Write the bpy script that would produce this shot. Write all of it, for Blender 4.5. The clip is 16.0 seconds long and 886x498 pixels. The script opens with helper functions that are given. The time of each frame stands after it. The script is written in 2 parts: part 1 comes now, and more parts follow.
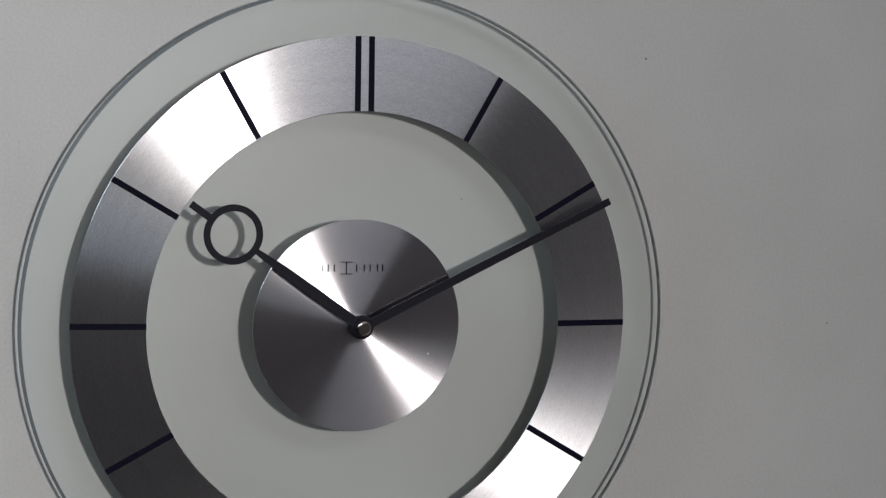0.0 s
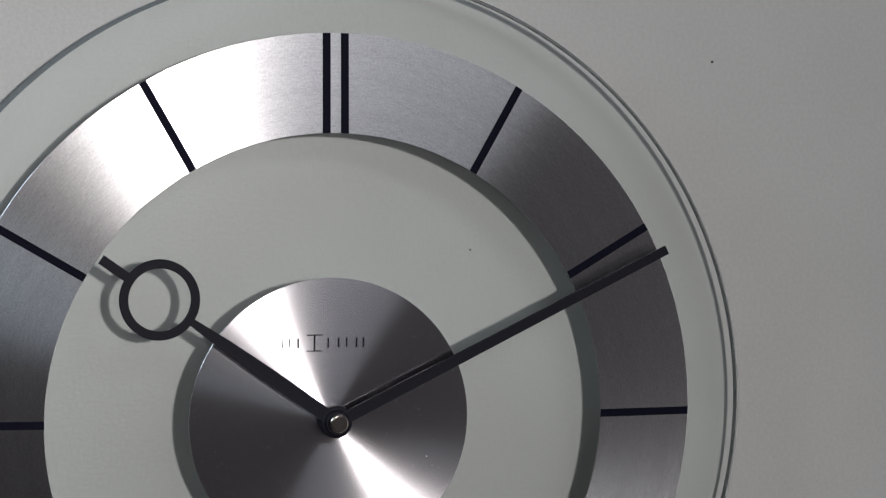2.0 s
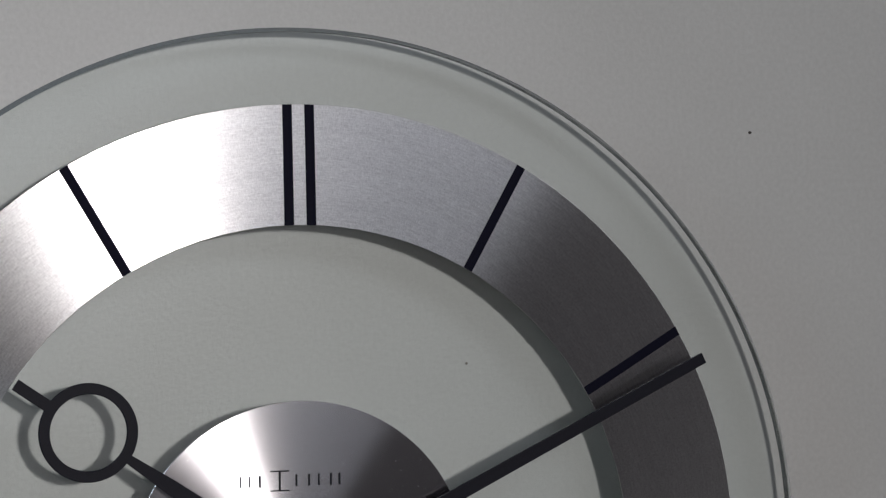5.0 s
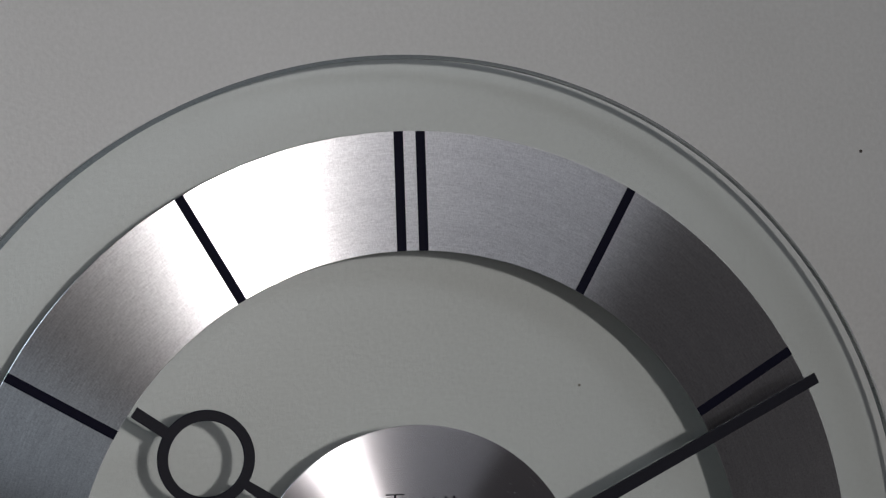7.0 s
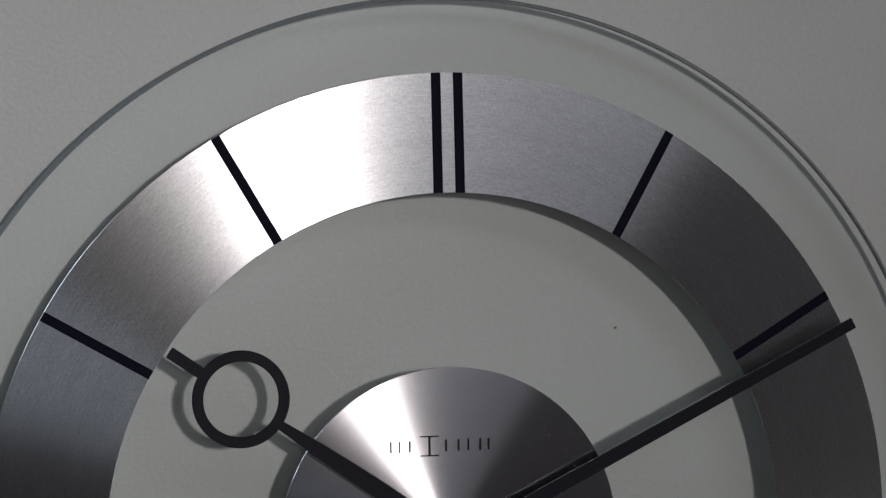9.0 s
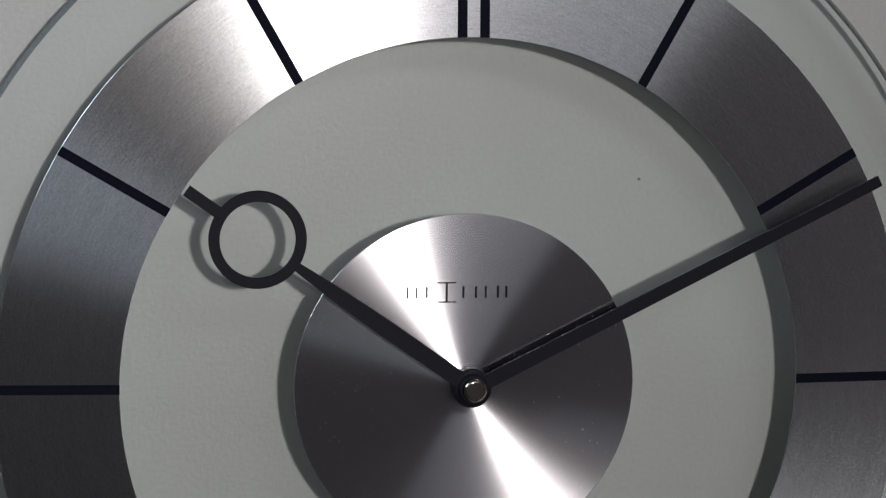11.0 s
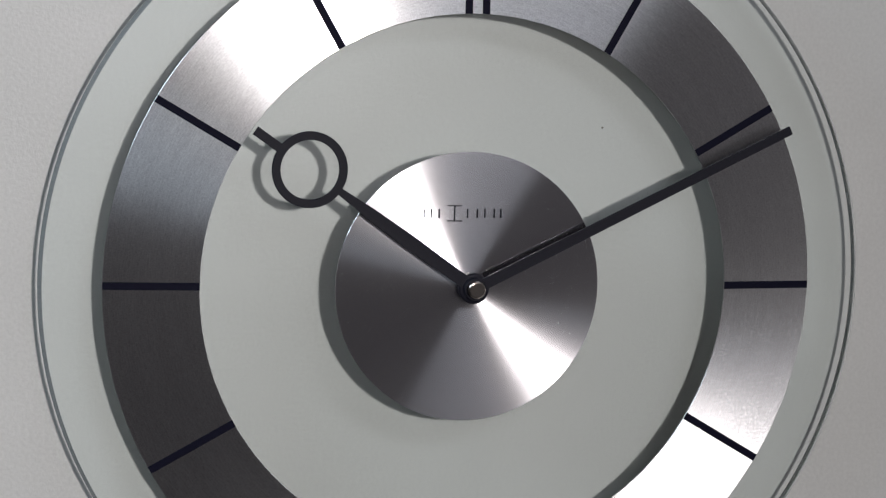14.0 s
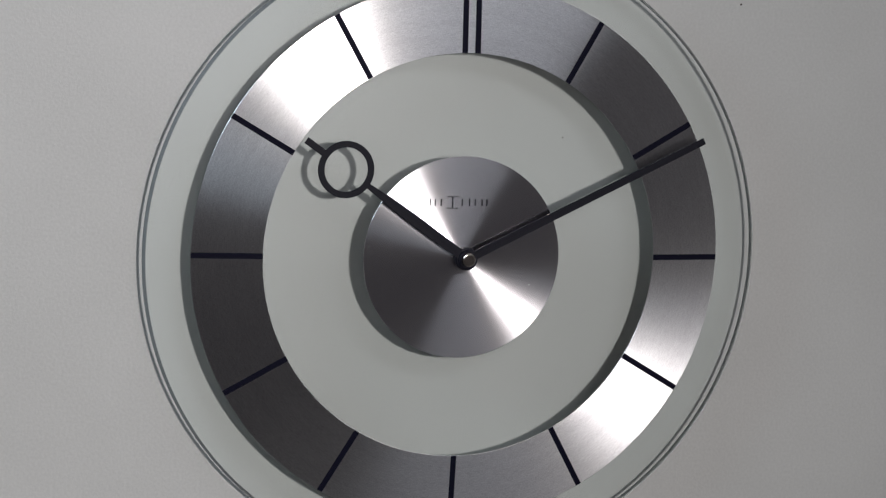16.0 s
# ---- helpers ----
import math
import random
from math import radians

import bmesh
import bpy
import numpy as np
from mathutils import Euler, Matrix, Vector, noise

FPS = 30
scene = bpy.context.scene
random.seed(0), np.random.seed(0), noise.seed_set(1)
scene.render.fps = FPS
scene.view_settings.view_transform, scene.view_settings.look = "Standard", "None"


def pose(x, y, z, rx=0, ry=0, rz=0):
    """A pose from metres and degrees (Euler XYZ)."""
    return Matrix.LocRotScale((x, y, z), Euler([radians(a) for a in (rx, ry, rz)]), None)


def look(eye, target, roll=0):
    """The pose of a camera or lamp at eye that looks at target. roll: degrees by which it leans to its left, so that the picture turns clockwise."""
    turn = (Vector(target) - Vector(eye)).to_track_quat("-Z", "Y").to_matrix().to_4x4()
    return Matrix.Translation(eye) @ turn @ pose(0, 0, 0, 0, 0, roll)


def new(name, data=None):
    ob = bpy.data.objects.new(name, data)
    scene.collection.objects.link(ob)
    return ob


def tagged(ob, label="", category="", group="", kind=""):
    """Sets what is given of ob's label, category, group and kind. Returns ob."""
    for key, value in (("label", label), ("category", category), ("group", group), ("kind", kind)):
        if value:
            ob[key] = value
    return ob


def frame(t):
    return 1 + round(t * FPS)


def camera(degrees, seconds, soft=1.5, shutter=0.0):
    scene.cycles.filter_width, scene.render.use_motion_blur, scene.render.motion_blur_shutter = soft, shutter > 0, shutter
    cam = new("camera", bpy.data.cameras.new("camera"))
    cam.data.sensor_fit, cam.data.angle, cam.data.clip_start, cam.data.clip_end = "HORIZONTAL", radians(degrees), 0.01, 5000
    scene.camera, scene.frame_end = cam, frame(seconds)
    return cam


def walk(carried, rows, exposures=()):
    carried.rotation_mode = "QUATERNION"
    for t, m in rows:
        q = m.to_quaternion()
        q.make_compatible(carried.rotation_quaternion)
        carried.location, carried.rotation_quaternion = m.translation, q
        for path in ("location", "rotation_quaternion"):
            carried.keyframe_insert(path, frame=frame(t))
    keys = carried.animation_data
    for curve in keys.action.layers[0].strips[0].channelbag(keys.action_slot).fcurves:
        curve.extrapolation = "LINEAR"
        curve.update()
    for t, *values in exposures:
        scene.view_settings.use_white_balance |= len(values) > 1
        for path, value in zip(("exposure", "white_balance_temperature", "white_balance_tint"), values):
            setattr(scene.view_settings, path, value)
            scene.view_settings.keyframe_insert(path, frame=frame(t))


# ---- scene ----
# A painted living-room wall with one domed glass clock; the camera pans and moves in and out in front of it.
cam = camera(20.306, 16.0, soft=1.3)
walk(cam, [
    (0, look((-0.3205, -1.1169, 1.6585), (-0.0722, -0.3611, 1.5741), 2.037)),
    (0.5, look((-0.2852, -1.0535, 1.6525), (-0.0463, -0.2941, 1.5742), 1.670)),
    (1, look((-0.2526, -0.9840, 1.6437), (-0.0212, -0.2214, 1.5733), 1.321)),
    (1.5, look((-0.2306, -0.9186, 1.6366), (-0.0012, -0.1551, 1.5705), 1.150)),
    (2, look((-0.2052, -0.8508, 1.6250), (0.0196, -0.0854, 1.5648), 1.089)),
    (2.5, look((-0.1843, -0.7863, 1.6171), (0.0383, -0.0201, 1.5601), 1.017)),
    (3, look((-0.1645, -0.7189, 1.6126), (0.0576, 0.0475, 1.5540), 0.927)),
    (3.5, look((-0.1594, -0.7021, 1.6106), (0.0621, 0.0645, 1.5536), 0.907)),
    (4, look((-0.1644, -0.7005, 1.6100), (0.0642, 0.0646, 1.5617), 0.668)),
    (4.5, look((-0.1628, -0.7041, 1.6103), (0.0661, 0.0619, 1.5811), 0.097)),
    (4.7, look((-0.1614, -0.7058, 1.6103), (0.0669, 0.0607, 1.5900), -0.137)),
    (6.8, look((-0.1644, -0.7100, 1.6209), (0.0367, 0.0640, 1.5975), -0.767)),
    (7, look((-0.1621, -0.7120, 1.6193), (0.0292, 0.0645, 1.5979), -0.920)),
    (7.5, look((-0.1551, -0.7170, 1.6158), (0.0216, 0.0631, 1.5986), -1.075)),
    (8, look((-0.1569, -0.7146, 1.6217), (0.0185, 0.0655, 1.5952), -0.866)),
    (8.5, look((-0.1600, -0.7127, 1.6245), (0.0190, 0.0662, 1.5896), -0.823)),
    (9, look((-0.1594, -0.7111, 1.6249), (0.0174, 0.0677, 1.5786), -0.485)),
    (9.5, look((-0.1586, -0.7092, 1.6230), (0.0162, 0.0695, 1.5682), -0.188)),
    (10, look((-0.1551, -0.7100, 1.6201), (0.0137, 0.0692, 1.5531), 0.247)),
    (10.2, look((-0.1525, -0.7100, 1.6194), (0.0128, 0.0695, 1.5478), 0.349)),
    (12.3, look((-0.1468, -0.7022, 1.6277), (0.0084, 0.0738, 1.5105), 1.615)),
    (12.5, look((-0.1555, -0.7045, 1.6210), (0.0090, 0.0705, 1.5102), 1.552)),
    (13, look((-0.1901, -0.7594, 1.6112), (-0.0032, 0.0121, 1.5121), 1.705)),
    (13.5, look((-0.2101, -0.8214, 1.6121), (-0.0186, -0.0502, 1.5188), 1.658)),
    (14, look((-0.2340, -0.8902, 1.6206), (-0.0367, -0.1206, 1.5263), 1.787)),
    (14.5, look((-0.2609, -0.9523, 1.6330), (-0.0552, -0.1855, 1.5347), 1.920)),
    (15, look((-0.2895, -1.0214, 1.6455), (-0.0770, -0.2572, 1.5415), 2.177)),
    (15.5, look((-0.3156, -1.0893, 1.6581), (-0.0982, -0.3269, 1.5505), 2.321)),
    (16, look((-0.3482, -1.1678, 1.6690), (-0.1247, -0.4075, 1.5598), 2.502)),
], exposures=[(0.0, -0.1), (3.2, -0.08), (4.0, -0.05), (4.7, -0.2), (6.8, -0.5), (9.0, -0.68), (10.2, -0.55), (12.3, 0.12), (13.0, 0.15), (14.5, 0.25), (16.0, 0.05)])

CZ = 1.5              # height of the clock's centre
CROWN, SAG = 0.0203, 0.30   # height of the dome over the wall, and its fall per square metre
R_GLASS, R_OUT, R_IN, R_DISC = 0.1568, 0.1345, 0.0998, 0.0498
LIFT = 0.0009         # of the centre disc's face over the glass


# ---- world and light ----
world = bpy.data.worlds.new("world")
scene.world = world
world.use_nodes = True
wn, wl = world.node_tree.nodes, world.node_tree.links
sky = wn.new("ShaderNodeTexSky")
sky.sky_type, sky.sun_disc = "NISHITA", False
sky.sun_elevation, sky.sun_rotation = radians(35), radians(200)
wl.new(sky.outputs[0], wn["Background"].inputs[0])
wn["Background"].inputs[1].default_value = 0.08


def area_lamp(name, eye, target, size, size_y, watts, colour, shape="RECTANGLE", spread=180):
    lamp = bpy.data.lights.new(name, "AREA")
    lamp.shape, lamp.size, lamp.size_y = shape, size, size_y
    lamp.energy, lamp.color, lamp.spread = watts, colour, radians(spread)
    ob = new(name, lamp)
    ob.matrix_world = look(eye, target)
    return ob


KEY_WATTS, OVERHEAD_WATTS, LEFT_FILL_WATTS = 2.75, 13.5, 8.5
area_lamp("room_lamp", (0.178, -2.2, CZ + 0.338), (-0.30, 0, CZ - 0.22), 0.11, 0.11, KEY_WATTS, (1.0, 0.95, 0.95), "ELLIPSE", 65)
# Added overhead fill, unseen: gives the metal its broad grey fan.
area_lamp("overhead_fill", (1.05, -1.85, 2.585), (1.05, -1.85, 0), 1.5, 0.7, OVERHEAD_WATTS, (0.87, 0.90, 1.0))
# Added bluish fill from the left, out of view: brightens the wall's left side.
area_lamp("left_fill", (-1.24, -0.36, 2.22), (-0.2, -0.1, 1.0), 0.50, 0.58, LEFT_FILL_WATTS, (0.74, 0.87, 1.0))


# ---- materials ----
def material(name):
    m = bpy.data.materials.new(name)
    m.use_nodes = True
    return m, m.node_tree.nodes, m.node_tree.links, m.node_tree.nodes["Principled BSDF"]


def math_node(n, l, op, a, b=None):
    k = n.new("ShaderNodeMath")
    k.operation = op
    for slot, v in ((0, a), (1, b)):
        if v is None:
            continue
        if isinstance(v, (int, float)):
            k.inputs[slot].default_value = v
        else:
            l.new(v, k.inputs[slot])
    return k.outputs[0]


def noise_node(n, l, vector, scale, detail=4.0, rough=0.55):
    k = n.new("ShaderNodeTexNoise")
    k.inputs["Scale"].default_value, k.inputs["Detail"].default_value, k.inputs["Roughness"].default_value = scale, detail, rough
    l.new(vector, k.inputs["Vector"])
    return k.outputs["Fac"]


def ramp(n, l, fac, low, high, a=0.3, b=0.7):
    k = n.new("ShaderNodeValToRGB")
    k.color_ramp.elements[0].position, k.color_ramp.elements[1].position = a, b
    k.color_ramp.elements[0].color, k.color_ramp.elements[1].color = (*low, 1), (*high, 1)
    l.new(fac, k.inputs[0])
    return k.outputs[0]


def spread(n, l, fac, low, high, a=0.0, b=1.0):
    k = n.new("ShaderNodeMapRange")
    k.inputs[1].default_value, k.inputs[2].default_value = a, b
    k.inputs[3].default_value, k.inputs[4].default_value = low, high
    l.new(fac, k.inputs[0])
    return k.outputs[0]


def painted(name, low, high, rough, grain=900.0, relief=0.15, blotch=7.0, sheen=0.5):
    """Matt wall paint: faint blotches, fine roller grain."""
    m, n, l, p = material(name)
    co = n.new("ShaderNodeTexCoord").outputs["Object"]
    big, fine = noise_node(n, l, co, blotch, 3), noise_node(n, l, co, grain, 3, 0.6)
    mix = math_node(n, l, "ADD", math_node(n, l, "MULTIPLY", big, 0.55), math_node(n, l, "MULTIPLY", fine, 0.45))
    l.new(ramp(n, l, mix, low, high, 0.35, 0.65), p.inputs["Base Color"])
    l.new(spread(n, l, fine, rough - 0.06, rough + 0.08), p.inputs["Roughness"])
    p.inputs["Specular IOR Level"].default_value = sheen
    bump = n.new("ShaderNodeBump")
    bump.inputs["Strength"].default_value, bump.inputs["Distance"].default_value = relief, 0.0004
    l.new(fine, bump.inputs["Height"])
    l.new(bump.outputs[0], p.inputs["Normal"])
    return m


def brushed(name, base, rough, turn, contrast, wander):
    """Lathe-brushed aluminium about the clock's axis: fine circular streaks, a fan-shaped sheen."""
    m, n, l, p = material(name)
    co = n.new("ShaderNodeTexCoord").outputs["Object"]
    split = n.new("ShaderNodeSeparateXYZ")
    l.new(co, split.inputs[0])
    x, z = split.outputs["X"], split.outputs["Z"]
    radius = math_node(n, l, "SQRT", math_node(n, l, "ADD", math_node(n, l, "MULTIPLY", x, x), math_node(n, l, "MULTIPLY", z, z)))
    angle = math_node(n, l, "ARCTAN2", z, x)

    def polar(along, across):
        k = n.new("ShaderNodeCombineXYZ")
        l.new(math_node(n, l, "MULTIPLY", angle, along), k.inputs[0])
        l.new(math_node(n, l, "MULTIPLY", radius, across), k.inputs[1])
        return k.outputs[0]

    streak = noise_node(n, l, polar(34.0, 2000.0), 1.0, 3, 0.6)
    flecks = noise_node(n, l, polar(150.0, 1900.0), 1.0, 2, 0.6)
    cross = noise_node(n, l, polar(420.0, 700.0), 1.0, 2, 0.7)
    bands = noise_node(n, l, polar(3.0, 240.0), 1.0, 3, 0.6)
    mix = math_node(n, l, "ADD", math_node(n, l, "MULTIPLY", streak, 0.30), math_node(n, l, "MULTIPLY", flecks, 0.25))
    mix = math_node(n, l, "ADD", mix, math_node(n, l, "MULTIPLY", cross, 0.33))
    mix = math_node(n, l, "ADD", mix, math_node(n, l, "MULTIPLY", bands, 0.12))
    l.new(ramp(n, l, mix, [c * (1 - 0.22 * contrast) for c in base], [min(1, c * (1 + 0.12 * contrast)) for c in base], 0.3, 0.7), p.inputs["Base Color"])
    p.inputs["Metallic"].default_value = 1.0
    l.new(spread(n, l, mix, rough * (1 - 0.07 * contrast), rough * (1 + 0.07 * contrast), 0.3, 0.7), p.inputs["Roughness"])
    p.inputs["Anisotropic"].default_value = 1.0
    # single scratches wander a little off the circle
    stray = math_node(n, l, "ADD", math_node(n, l, "MULTIPLY", flecks, 0.4), math_node(n, l, "MULTIPLY", cross, 0.6))
    l.new(spread(n, l, stray, turn - wander, turn + wander, 0.25, 0.75), p.inputs["Anisotropic Rotation"])
    tangent = n.new("ShaderNodeTangent")
    tangent.direction_type, tangent.axis = "RADIAL", "Y"
    l.new(tangent.outputs[0], p.inputs["Tangent"])
    return m


def lacquer(name, colour, rough, grain=1500.0, metal=0.0, gloss=0.5):
    m, n, l, p = material(name)
    co = n.new("ShaderNodeTexCoord").outputs["Object"]
    fine = noise_node(n, l, co, grain, 3)
    l.new(ramp(n, l, fine, [c * 0.8 for c in colour], [c * 1.2 for c in colour]), p.inputs["Base Color"])
    l.new(spread(n, l, fine, rough * 0.85, rough * 1.15), p.inputs["Roughness"])
    p.inputs["Metallic"].default_value, p.inputs["Specular IOR Level"].default_value = metal, gloss
    return m


def clear_glass(name, tint):
    """Clear plate glass: tinted see-through with a faint satin gloss that rises towards grazing view."""
    m, n, l, p = material(name)
    n.remove(p)
    see, gloss, mix, fres = (n.new("ShaderNode" + k) for k in ("BsdfTransparent", "BsdfGlossy", "MixShader", "Fresnel"))
    see.inputs[0].default_value = (*tint, 1)
    fres.inputs[0].default_value = 1.45
    co = n.new("ShaderNodeTexCoord").outputs["Object"]
    l.new(spread(n, l, noise_node(n, l, co, 25.0, 3), 0.40, 0.48), gloss.inputs["Roughness"])
    l.new(math_node(n, l, "MULTIPLY", fres.outputs[0], 0.4), mix.inputs[0])
    l.new(see.outputs[0], mix.inputs[1])
    l.new(gloss.outputs[0], mix.inputs[2])
    l.new(mix.outputs[0], n["Material Output"].inputs[0])
    return m


WALL = painted("wall_paint", (0.50, 0.50, 0.475), (0.60, 0.60, 0.575), 0.45, grain=700.0, relief=0.26, sheen=0.8)
ROOM = painted("room_paint", (0.17, 0.155, 0.155), (0.21, 0.195, 0.195), 0.75, 300.0)
CEILING = painted("ceiling_paint", (0.40, 0.40, 0.39), (0.46, 0.46, 0.45), 0.8, 300.0)
FLOOR = painted("floor_finish", (0.26, 0.235, 0.21), (0.33, 0.30, 0.27), 0.5, 120.0)
# the lathe marks run slightly inwards
RING = brushed("brushed_ring", (0.87, 0.845, 0.86), 0.315, 0.25 - 10.0 / 360, 1.9, 0.024)
DISC = brushed("brushed_disc", (0.79, 0.77, 0.785), 0.27, 0.25 - 9.0 / 360, 0.4, 0.004)
BLACK = lacquer("black_lacquer", (0.007, 0.007, 0.013), 0.5, gloss=0.15)
PRINT = lacquer("black_print", (0.004, 0.004, 0.013), 0.6, gloss=0.08)
BRAND = lacquer("grey_print", (0.02, 0.02, 0.025), 0.7, gloss=0.1)
STEEL = lacquer("turned_steel", (0.30, 0.27, 0.25), 0.16, 4000.0, 1.0)
GLASS = clear_glass("clear_glass", (0.978, 0.992, 0.988))
EDGE = lacquer("glass_edge", (0.17, 0.185, 0.185), 0.18)
DIRT = lacquer("dirt", (0.05, 0.04, 0.035), 0.9)
STAIN = lacquer("stain", (0.20, 0.18, 0.15), 0.9)
DUST = lacquer("dust", (0.75, 0.75, 0.72), 0.9)


# ---- helpers of this scene ----
def mesh_ob(name, bm, mat, smooth=True):
    bmesh.ops.recalc_face_normals(bm, faces=bm.faces)
    me = bpy.data.meshes.new(name)
    bm.to_mesh(me)
    bm.free()
    me.materials.append(mat)
    for f in me.polygons:
        f.use_smooth = smooth
    if smooth:
        me.set_sharp_from_angle(angle=radians(25))
    return new(name, me)


def part(name, bm, mat, parent, label="", smooth=True):
    ob = mesh_ob(name, bm, mat, smooth)
    ob.parent = parent
    return tagged(ob, label)


def box(x0, x1, y0, y1, z0, z1, bm=None):
    bm = bm or bmesh.new()
    m = Matrix.LocRotScale(((x0 + x1) / 2, (y0 + y1) / 2, (z0 + z1) / 2), None, (x1 - x0, y1 - y0, z1 - z0))
    bmesh.ops.create_cube(bm, size=1.0, matrix=m)
    return bm


def dome(r):
    return CROWN - SAG * r * r


def lathe(profile, steps=192, bm=None, closed=True):
    """Turns a closed profile of (radius, height over the wall) about the clock's axis."""
    bm = bm or bmesh.new()
    rings = []
    for r, h in profile:
        if r < 1e-6:
            rings.append([bm.verts.new((0, -h, 0))])
        else:
            rings.append([bm.verts.new((r * math.sin(2 * math.pi * k / steps), -h, r * math.cos(2 * math.pi * k / steps))) for k in range(steps)])
    pairs = list(zip(rings, rings[1:])) + ([(rings[-1], rings[0])] if closed else [])
    for a, b in pairs:
        if len(a) == 1 and len(b) == 1:
            continue
        for k in range(steps):
            j = (k + 1) % steps
            if len(a) == 1:
                bm.faces.new((a[0], b[k], b[j]))
            elif len(b) == 1:
                bm.faces.new((a[k], a[j], b[0]))
            else:
                bm.faces.new((a[k], a[j], b[j], b[k]))
    return bm


def sheet_profile(r0, r1, low, high, n=10):
    """The section of a thin curved sheet that follows the dome between two radii, with a small round on its edges."""
    rs = [r0 + (r1 - r0) * k / n for k in range(n + 1)]
    e = min(0.00012, (high - low) / 3)
    top = [(r, dome(r) + high) for r in rs]
    bottom = [(r, dome(r) + low) for r in reversed(rs)]
    if r0 > 1e-6:
        top = [(r0, dome(r0) + high - e), (r0 + e, dome(r0) + high)] + top[1:]
    top = top[:-1] + [(r1 - e, dome(r1) + high), (r1, dome(r1) + high - e)]
    return top + bottom


def outline_plate(points, height, thick):
    """A flat plate from an outline in the clock's plane; height(x, z) is that of its back over the wall."""
    bm = bmesh.new()
    front = [bm.verts.new((x, -(height(x, z) + thick), z)) for x, z in points]
    back = [bm.verts.new((x, -height(x, z), z)) for x, z in points]
    bm.faces.new(front)
    bm.faces.new(list(reversed(back)))
    for k in range(len(points)):
        j = (k + 1) % len(points)
        bm.faces.new((front[k], back[k], back[j], front[j]))
    return bm


# ---- the room ----
W, D, H = 2.2, 3.2, 2.6
V = 1.25              # the unseen left wall, which holds the added fill, stands nearer than the other side
tagged(mesh_ob("wall_north", box(-V - 0.2, W + 0.2, 0.0, 0.15, 0, H), WALL, False), "pale grey painted wall with fine roller grain", "wall", kind="structure")
tagged(mesh_ob("wall_east", box(W, W + 0.15, -D, 0, 0, H), ROOM, False), "plain painted side wall", "wall", kind="structure")
tagged(mesh_ob("wall_south", box(-V - 0.2, W + 0.2, -D - 0.15, -D, 0, H), ROOM, False), "plain painted back wall", "wall", kind="structure")
# Unseen wall; its opening is made up to hold the left fill.
bm = box(-V - 0.15, -V, -D, -0.62, 0, H)
box(-V - 0.15, -V, -0.10, 0, 0, H, bm)
box(-V - 0.15, -V, -0.62, -0.10, 0, 1.90, bm)
box(-V - 0.15, -V, -0.62, -0.10, 2.54, H, bm)
tagged(mesh_ob("wall_west", bm, ROOM, False), "plain painted side wall with an added opening for the fill light", "wall", kind="structure")
tagged(mesh_ob("floor", box(-V - 0.2, W + 0.2, -D - 0.15, 0.15, -0.1, 0), FLOOR, False), "plain grey-brown floor", "floor", kind="structure")
tagged(mesh_ob("ceiling", box(-V - 0.2, W + 0.2, -D - 0.15, 0.15, H, H + 0.1), CEILING, False), "plain white ceiling", "ceiling", kind="structure")

# ---- the clock ----
clock = tagged(new("wall_clock"), "round glass clock with brushed aluminium ring on grey wall", "clock")
clock.matrix_world = pose(0, 0, CZ)

RIM = R_GLASS - 0.0013      # where the polished rim begins
d = dome(R_GLASS)
glass = part("glass", lathe(sheet_profile(0.0, RIM, -0.0041, 0.0, 24)), GLASS, clock, "clear, faintly green domed glass plate")
part("edge", lathe([(RIM, d - 0.0018), (R_GLASS - 0.0006, d - 0.0030), (R_GLASS - 0.0002, d - 0.0039), (R_GLASS, d - 0.0044),
                    (R_GLASS - 0.0003, d - 0.0049), (RIM, d - 0.0050)]), EDGE, glass, "polished dark grey-green glass edge")
ring = part("hour_ring", lathe(sheet_profile(R_IN, R_OUT, 0.0, 0.0004, 8)), RING, clock, "circular-brushed aluminium hour ring")
disc = part("centre_disc", lathe(sheet_profile(0.0, R_DISC, 0.0, LIFT, 10)), DISC, clock, "circular-brushed aluminium centre disc")
disc.location.x = -0.0010     # the disc is glued slightly off the axis


def hour_mark(angle, side=0.0, width=0.0028):
    """A black bar printed across the ring, curved with it."""
    bm = bmesh.new()
    rows = []
    a = radians(angle)
    s, c = math.sin(a), math.cos(a)
    n = 10
    for k in range(n + 1):
        row = []
        for w in (-width / 2, width / 2):
            w += side
            r0, r1 = math.sqrt((R_IN + 0.00005) ** 2 - w * w), math.sqrt((R_OUT - 0.00005) ** 2 - w * w)
            r = r0 + (r1 - r0) * k / n
            x, z = r * s + w * c, r * c - w * s
            h = dome(math.hypot(x, z)) + 0.0004
            row += [bm.verts.new((x, -h, z)), bm.verts.new((x, -h - 0.00015, z))]
        rows.append(row)
    for p, q in zip(rows, rows[1:]):
        for i, j in ((1, 3), (3, 2), (0, 1)):
            bm.faces.new((p[i], p[j], q[j], q[i]))
    for row in (rows[0], rows[-1]):
        bm.faces.new((row[0], row[1], row[3], row[2]))
    return part("hour_mark", bm, PRINT, ring, "", False)


for hour in range(1, 12):
    hour_mark(30 * hour)
hour_mark(0, -0.00325)
hour_mark(0, 0.00325)


# the maker's mark on the disc, as plain strokes
def stroke(x0, x1, z0, z1):
    bm = bmesh.new()
    m = 4
    top, low = [], []
    for k in range(m + 1):
        for z, row in ((z1, top), (z0, low)):
            x = x0 + (x1 - x0) * k / m
            row.append((x, z))
    pts = low + top[::-1]
    return outline_plate(pts, lambda x, z: dome(math.hypot(x, z)) + LIFT, 0.00008)


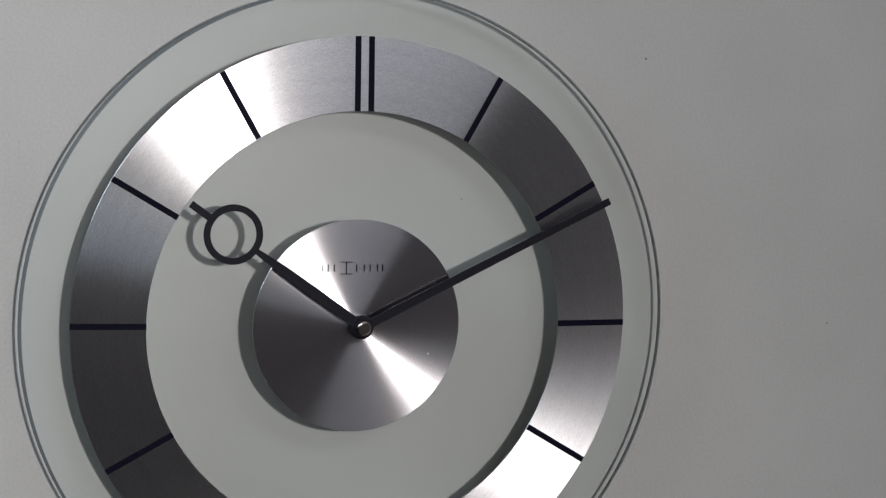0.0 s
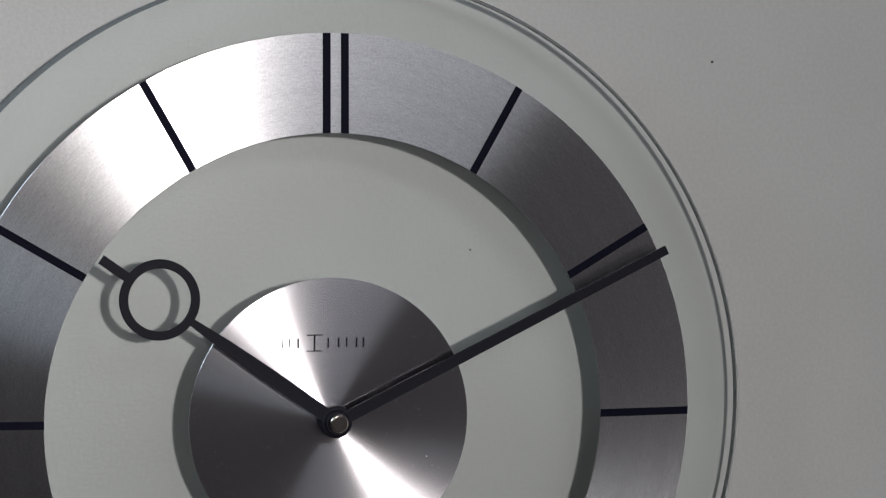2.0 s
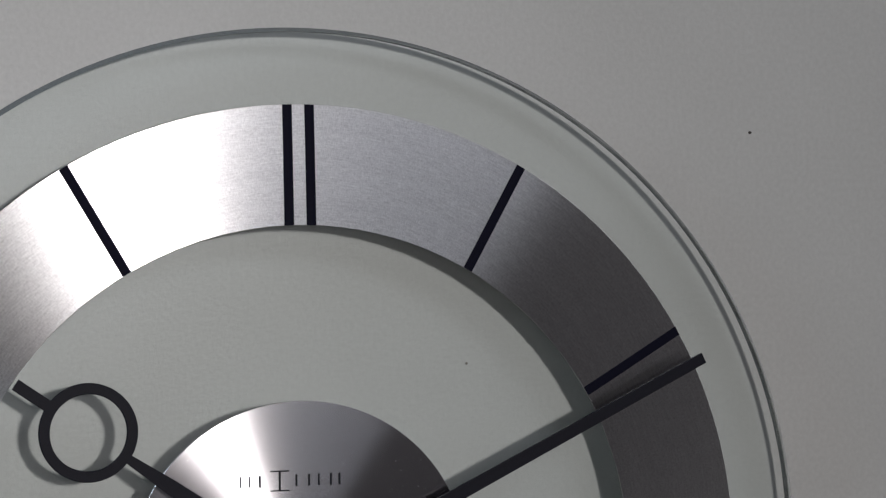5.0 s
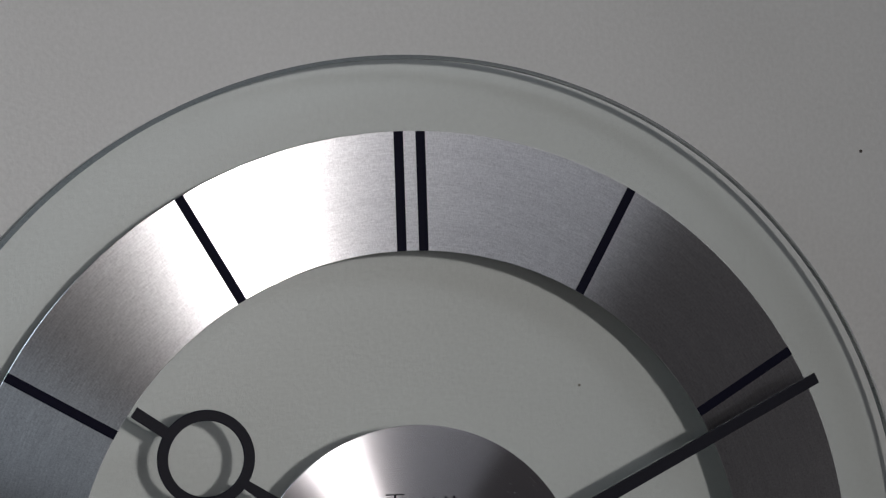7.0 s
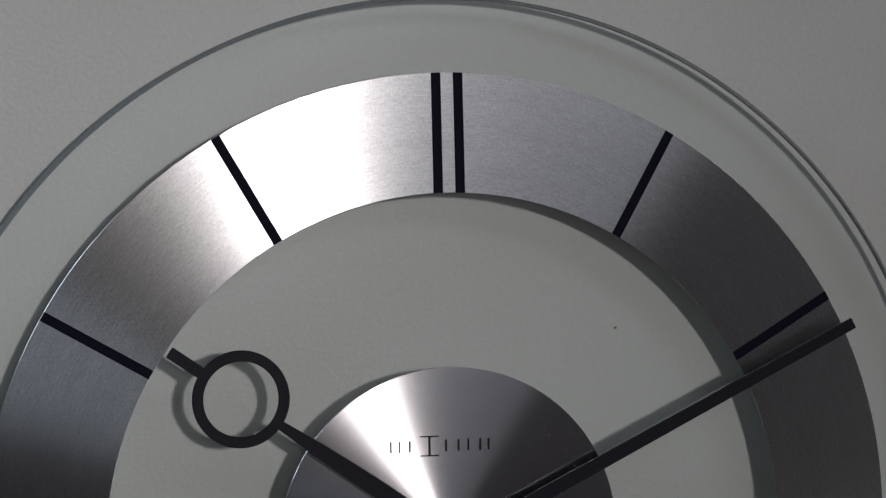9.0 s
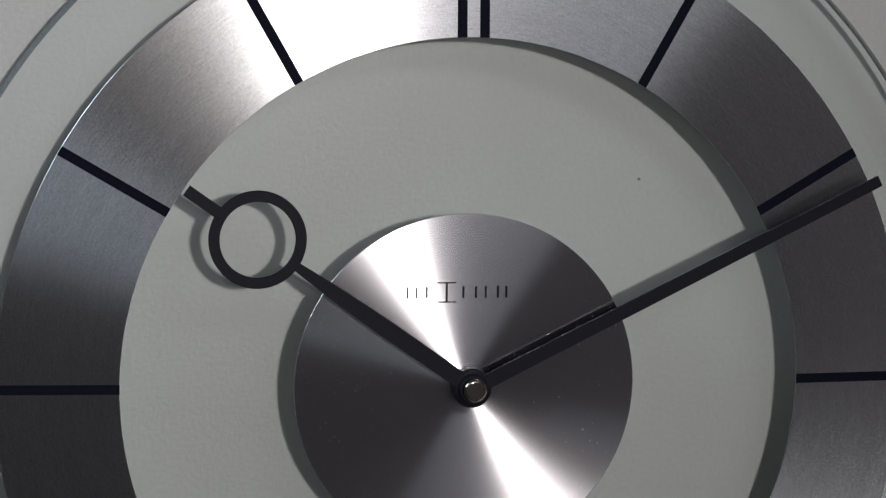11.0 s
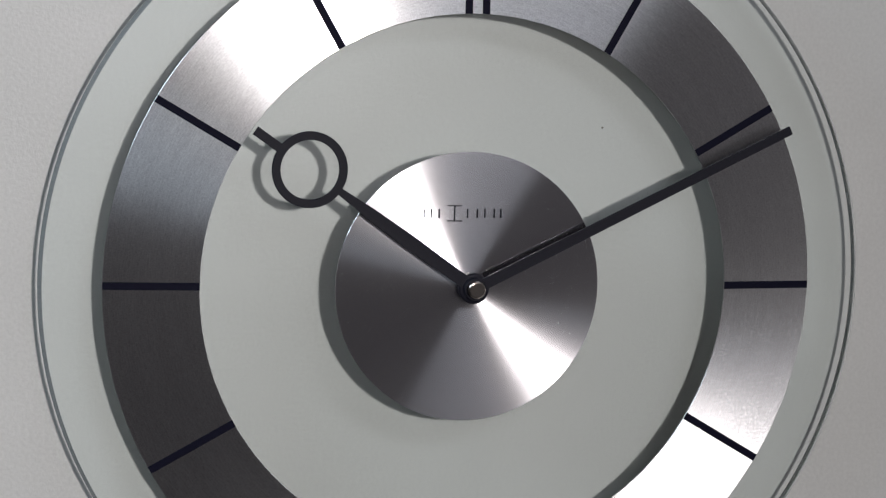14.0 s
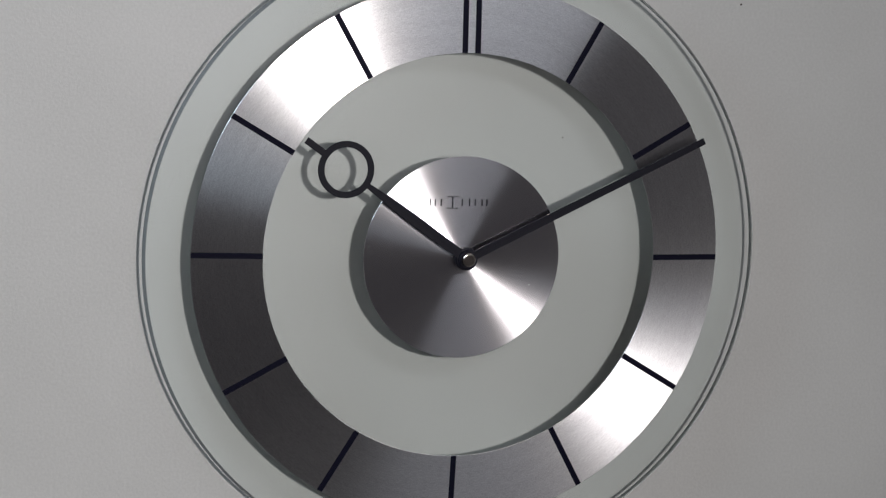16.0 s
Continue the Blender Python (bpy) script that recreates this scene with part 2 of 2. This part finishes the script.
MARK_Z, MARK_X = 0.0272, -0.0062
for x0, x1, z0, z1 in ((-11.6, -11.05, -1.7, 1.6), (-9.05, -8.5, -1.7, 1.6), (-6.1, -5.5, -1.7, 1.6), (-2.7, 2.8, 2.6, 2.95), (-0.3, 0.3, -2.6, 2.6), (-2.7, 2.8, -2.95, -2.6),
                       (4.6, 5.15, -1.6, 1.7), (8.3, 8.85, -1.6, 1.7), (11.2, 11.7, -1.6, 1.7), (14.7, 15.3, -1.6, 1.7), (17.2, 17.8, -1.6, 1.7)):
    part("maker_mark", stroke(MARK_X + x0 / 1000, MARK_X + x1 / 1000, MARK_Z + z0 / 1000, MARK_Z + z1 / 1000), BRAND, disc, "small dark grey printed stroke", False)


# hands
def along(tip, stations):
    """Outline of a bar towards tip: stations of (distance from the axis, half width)."""
    d = Vector(tip).normalized()
    side = Vector((-d.y, d.x))
    left = [d * r + side * w for r, w in stations]
    right = [d * r - side * w for r, w in reversed(stations)]
    return [(p.x, p.y) for p in left + right]


HOUR_TIP, MINUTE_TIP = (-0.0825, 0.0572), (0.1218, 0.0598)
hour_height = lambda x, z: 0.0248 - 0.010 * math.hypot(x, z)
minute_height = lambda x, z: 0.0252 - 0.010 * math.hypot(x, z)

hour_hand = part("hour_hand", outline_plate(along(HOUR_TIP, [(0.0, 0.0023), (0.012, 0.0024), (0.030, 0.0025), (0.048, 0.0021), (0.0626, 0.0013)]), hour_height, 0.0010), BLACK, clock,
                 "black lacquered hour hand with an open ring", False)
part("hand_tip", outline_plate(along(HOUR_TIP, [(0.0884, 0.0017), (0.0998, 0.0017)]), hour_height, 0.0010), BLACK, hour_hand, "", False)
d = Vector(HOUR_TIP).normalized()
centre = d * 0.0755
bm = bmesh.new()
steps, section = 72, ((0.0107, 0.0), (0.0138, 0.0), (0.0138, 0.0008), (0.0136, 0.0010), (0.0109, 0.0010), (0.0107, 0.0008))
loops = []
for k in range(steps):
    a = 2 * math.pi * k / steps
    loop = []
    for r, h in section:
        x, z = centre.x + r * math.cos(a), centre.y + r * math.sin(a)
        loop.append(bm.verts.new((x, -(hour_height(x, z) + h), z)))
    loops.append(loop)
for k in range(steps):
    p, q = loops[k], loops[(k + 1) % steps]
    for i in range(len(section)):
        j = (i + 1) % len(section)
        bm.faces.new((p[i], p[j], q[j], q[i]))
part("hand_ring", bm, BLACK, hour_hand, "", False)

part("minute_hand", outline_plate(along(MINUTE_TIP, [(0.0, 0.0021), (0.03, 0.00205), (0.09, 0.0018), (0.1350, 0.0016)]), minute_height, 0.0010), BLACK, clock,
     "long straight black lacquered minute hand", False)

hub = part("hub", lathe([(0.0, 0.0215), (0.0054, 0.0215), (0.0057, 0.0218), (0.0057, 0.0250), (0.0053, 0.0256), (0.0044, 0.0258), (0.0042, 0.0262), (0.0042, 0.0270), (0.0039, 0.0274), (0.0, 0.0274)], 64), BLACK, clock, "black hub of the hands")
part("cap", lathe([(0.0, 0.0272), (0.0032, 0.0272), (0.0033, 0.0274), (0.0033, 0.0289), (0.0032, 0.0293), (0.0029, 0.0296), (0.0026, 0.0297), (0.0025, 0.0297), (0.0, 0.0297)], 64), STEEL, hub, "turned steel cap with a rounded rim")
bm = box(-0.027, 0.027, -(CROWN - 0.0044), 0.0, -0.027, 0.027)
bmesh.ops.bevel(bm, geom=list(bm.edges), offset=0.003, segments=3, affect="EDGES")
part("movement_case", bm, BLACK, clock, "black plastic movement case behind the glass")


# ---- specks ----
def speck(name, x, z, height, size, mat, parent, label):
    bm = bmesh.new()
    bmesh.ops.create_uvsphere(bm, u_segments=10, v_segments=6, radius=size, matrix=pose(x, -height, z) @ Matrix.Diagonal((1, 0.25, 0.85, 1)))
    return part(name, bm, mat, parent, label)


north = bpy.data.objects["wall_north"]
speck("mark", 0.1468, CZ + 0.1270, 0.0, 0.0006, DIRT, north, "tiny dark speck on the paint")
speck("mark", 0.2490, CZ + 0.0342, 0.0, 0.0004, DUST, north, "tiny pale speck on the paint")
speck("mark", 0.2520, CZ - 0.0037, 0.0, 0.0004, DIRT, north, "tiny dark speck on the paint")
speck("mark", 0.0549, CZ + 0.0578, 0.0, 0.0005, STAIN, north, "faint brown speck on the paint")
speck("speck", 0.0350, -0.0135, dome(0.0375) + LIFT, 0.0003, DUST, disc, "pale dust speck")
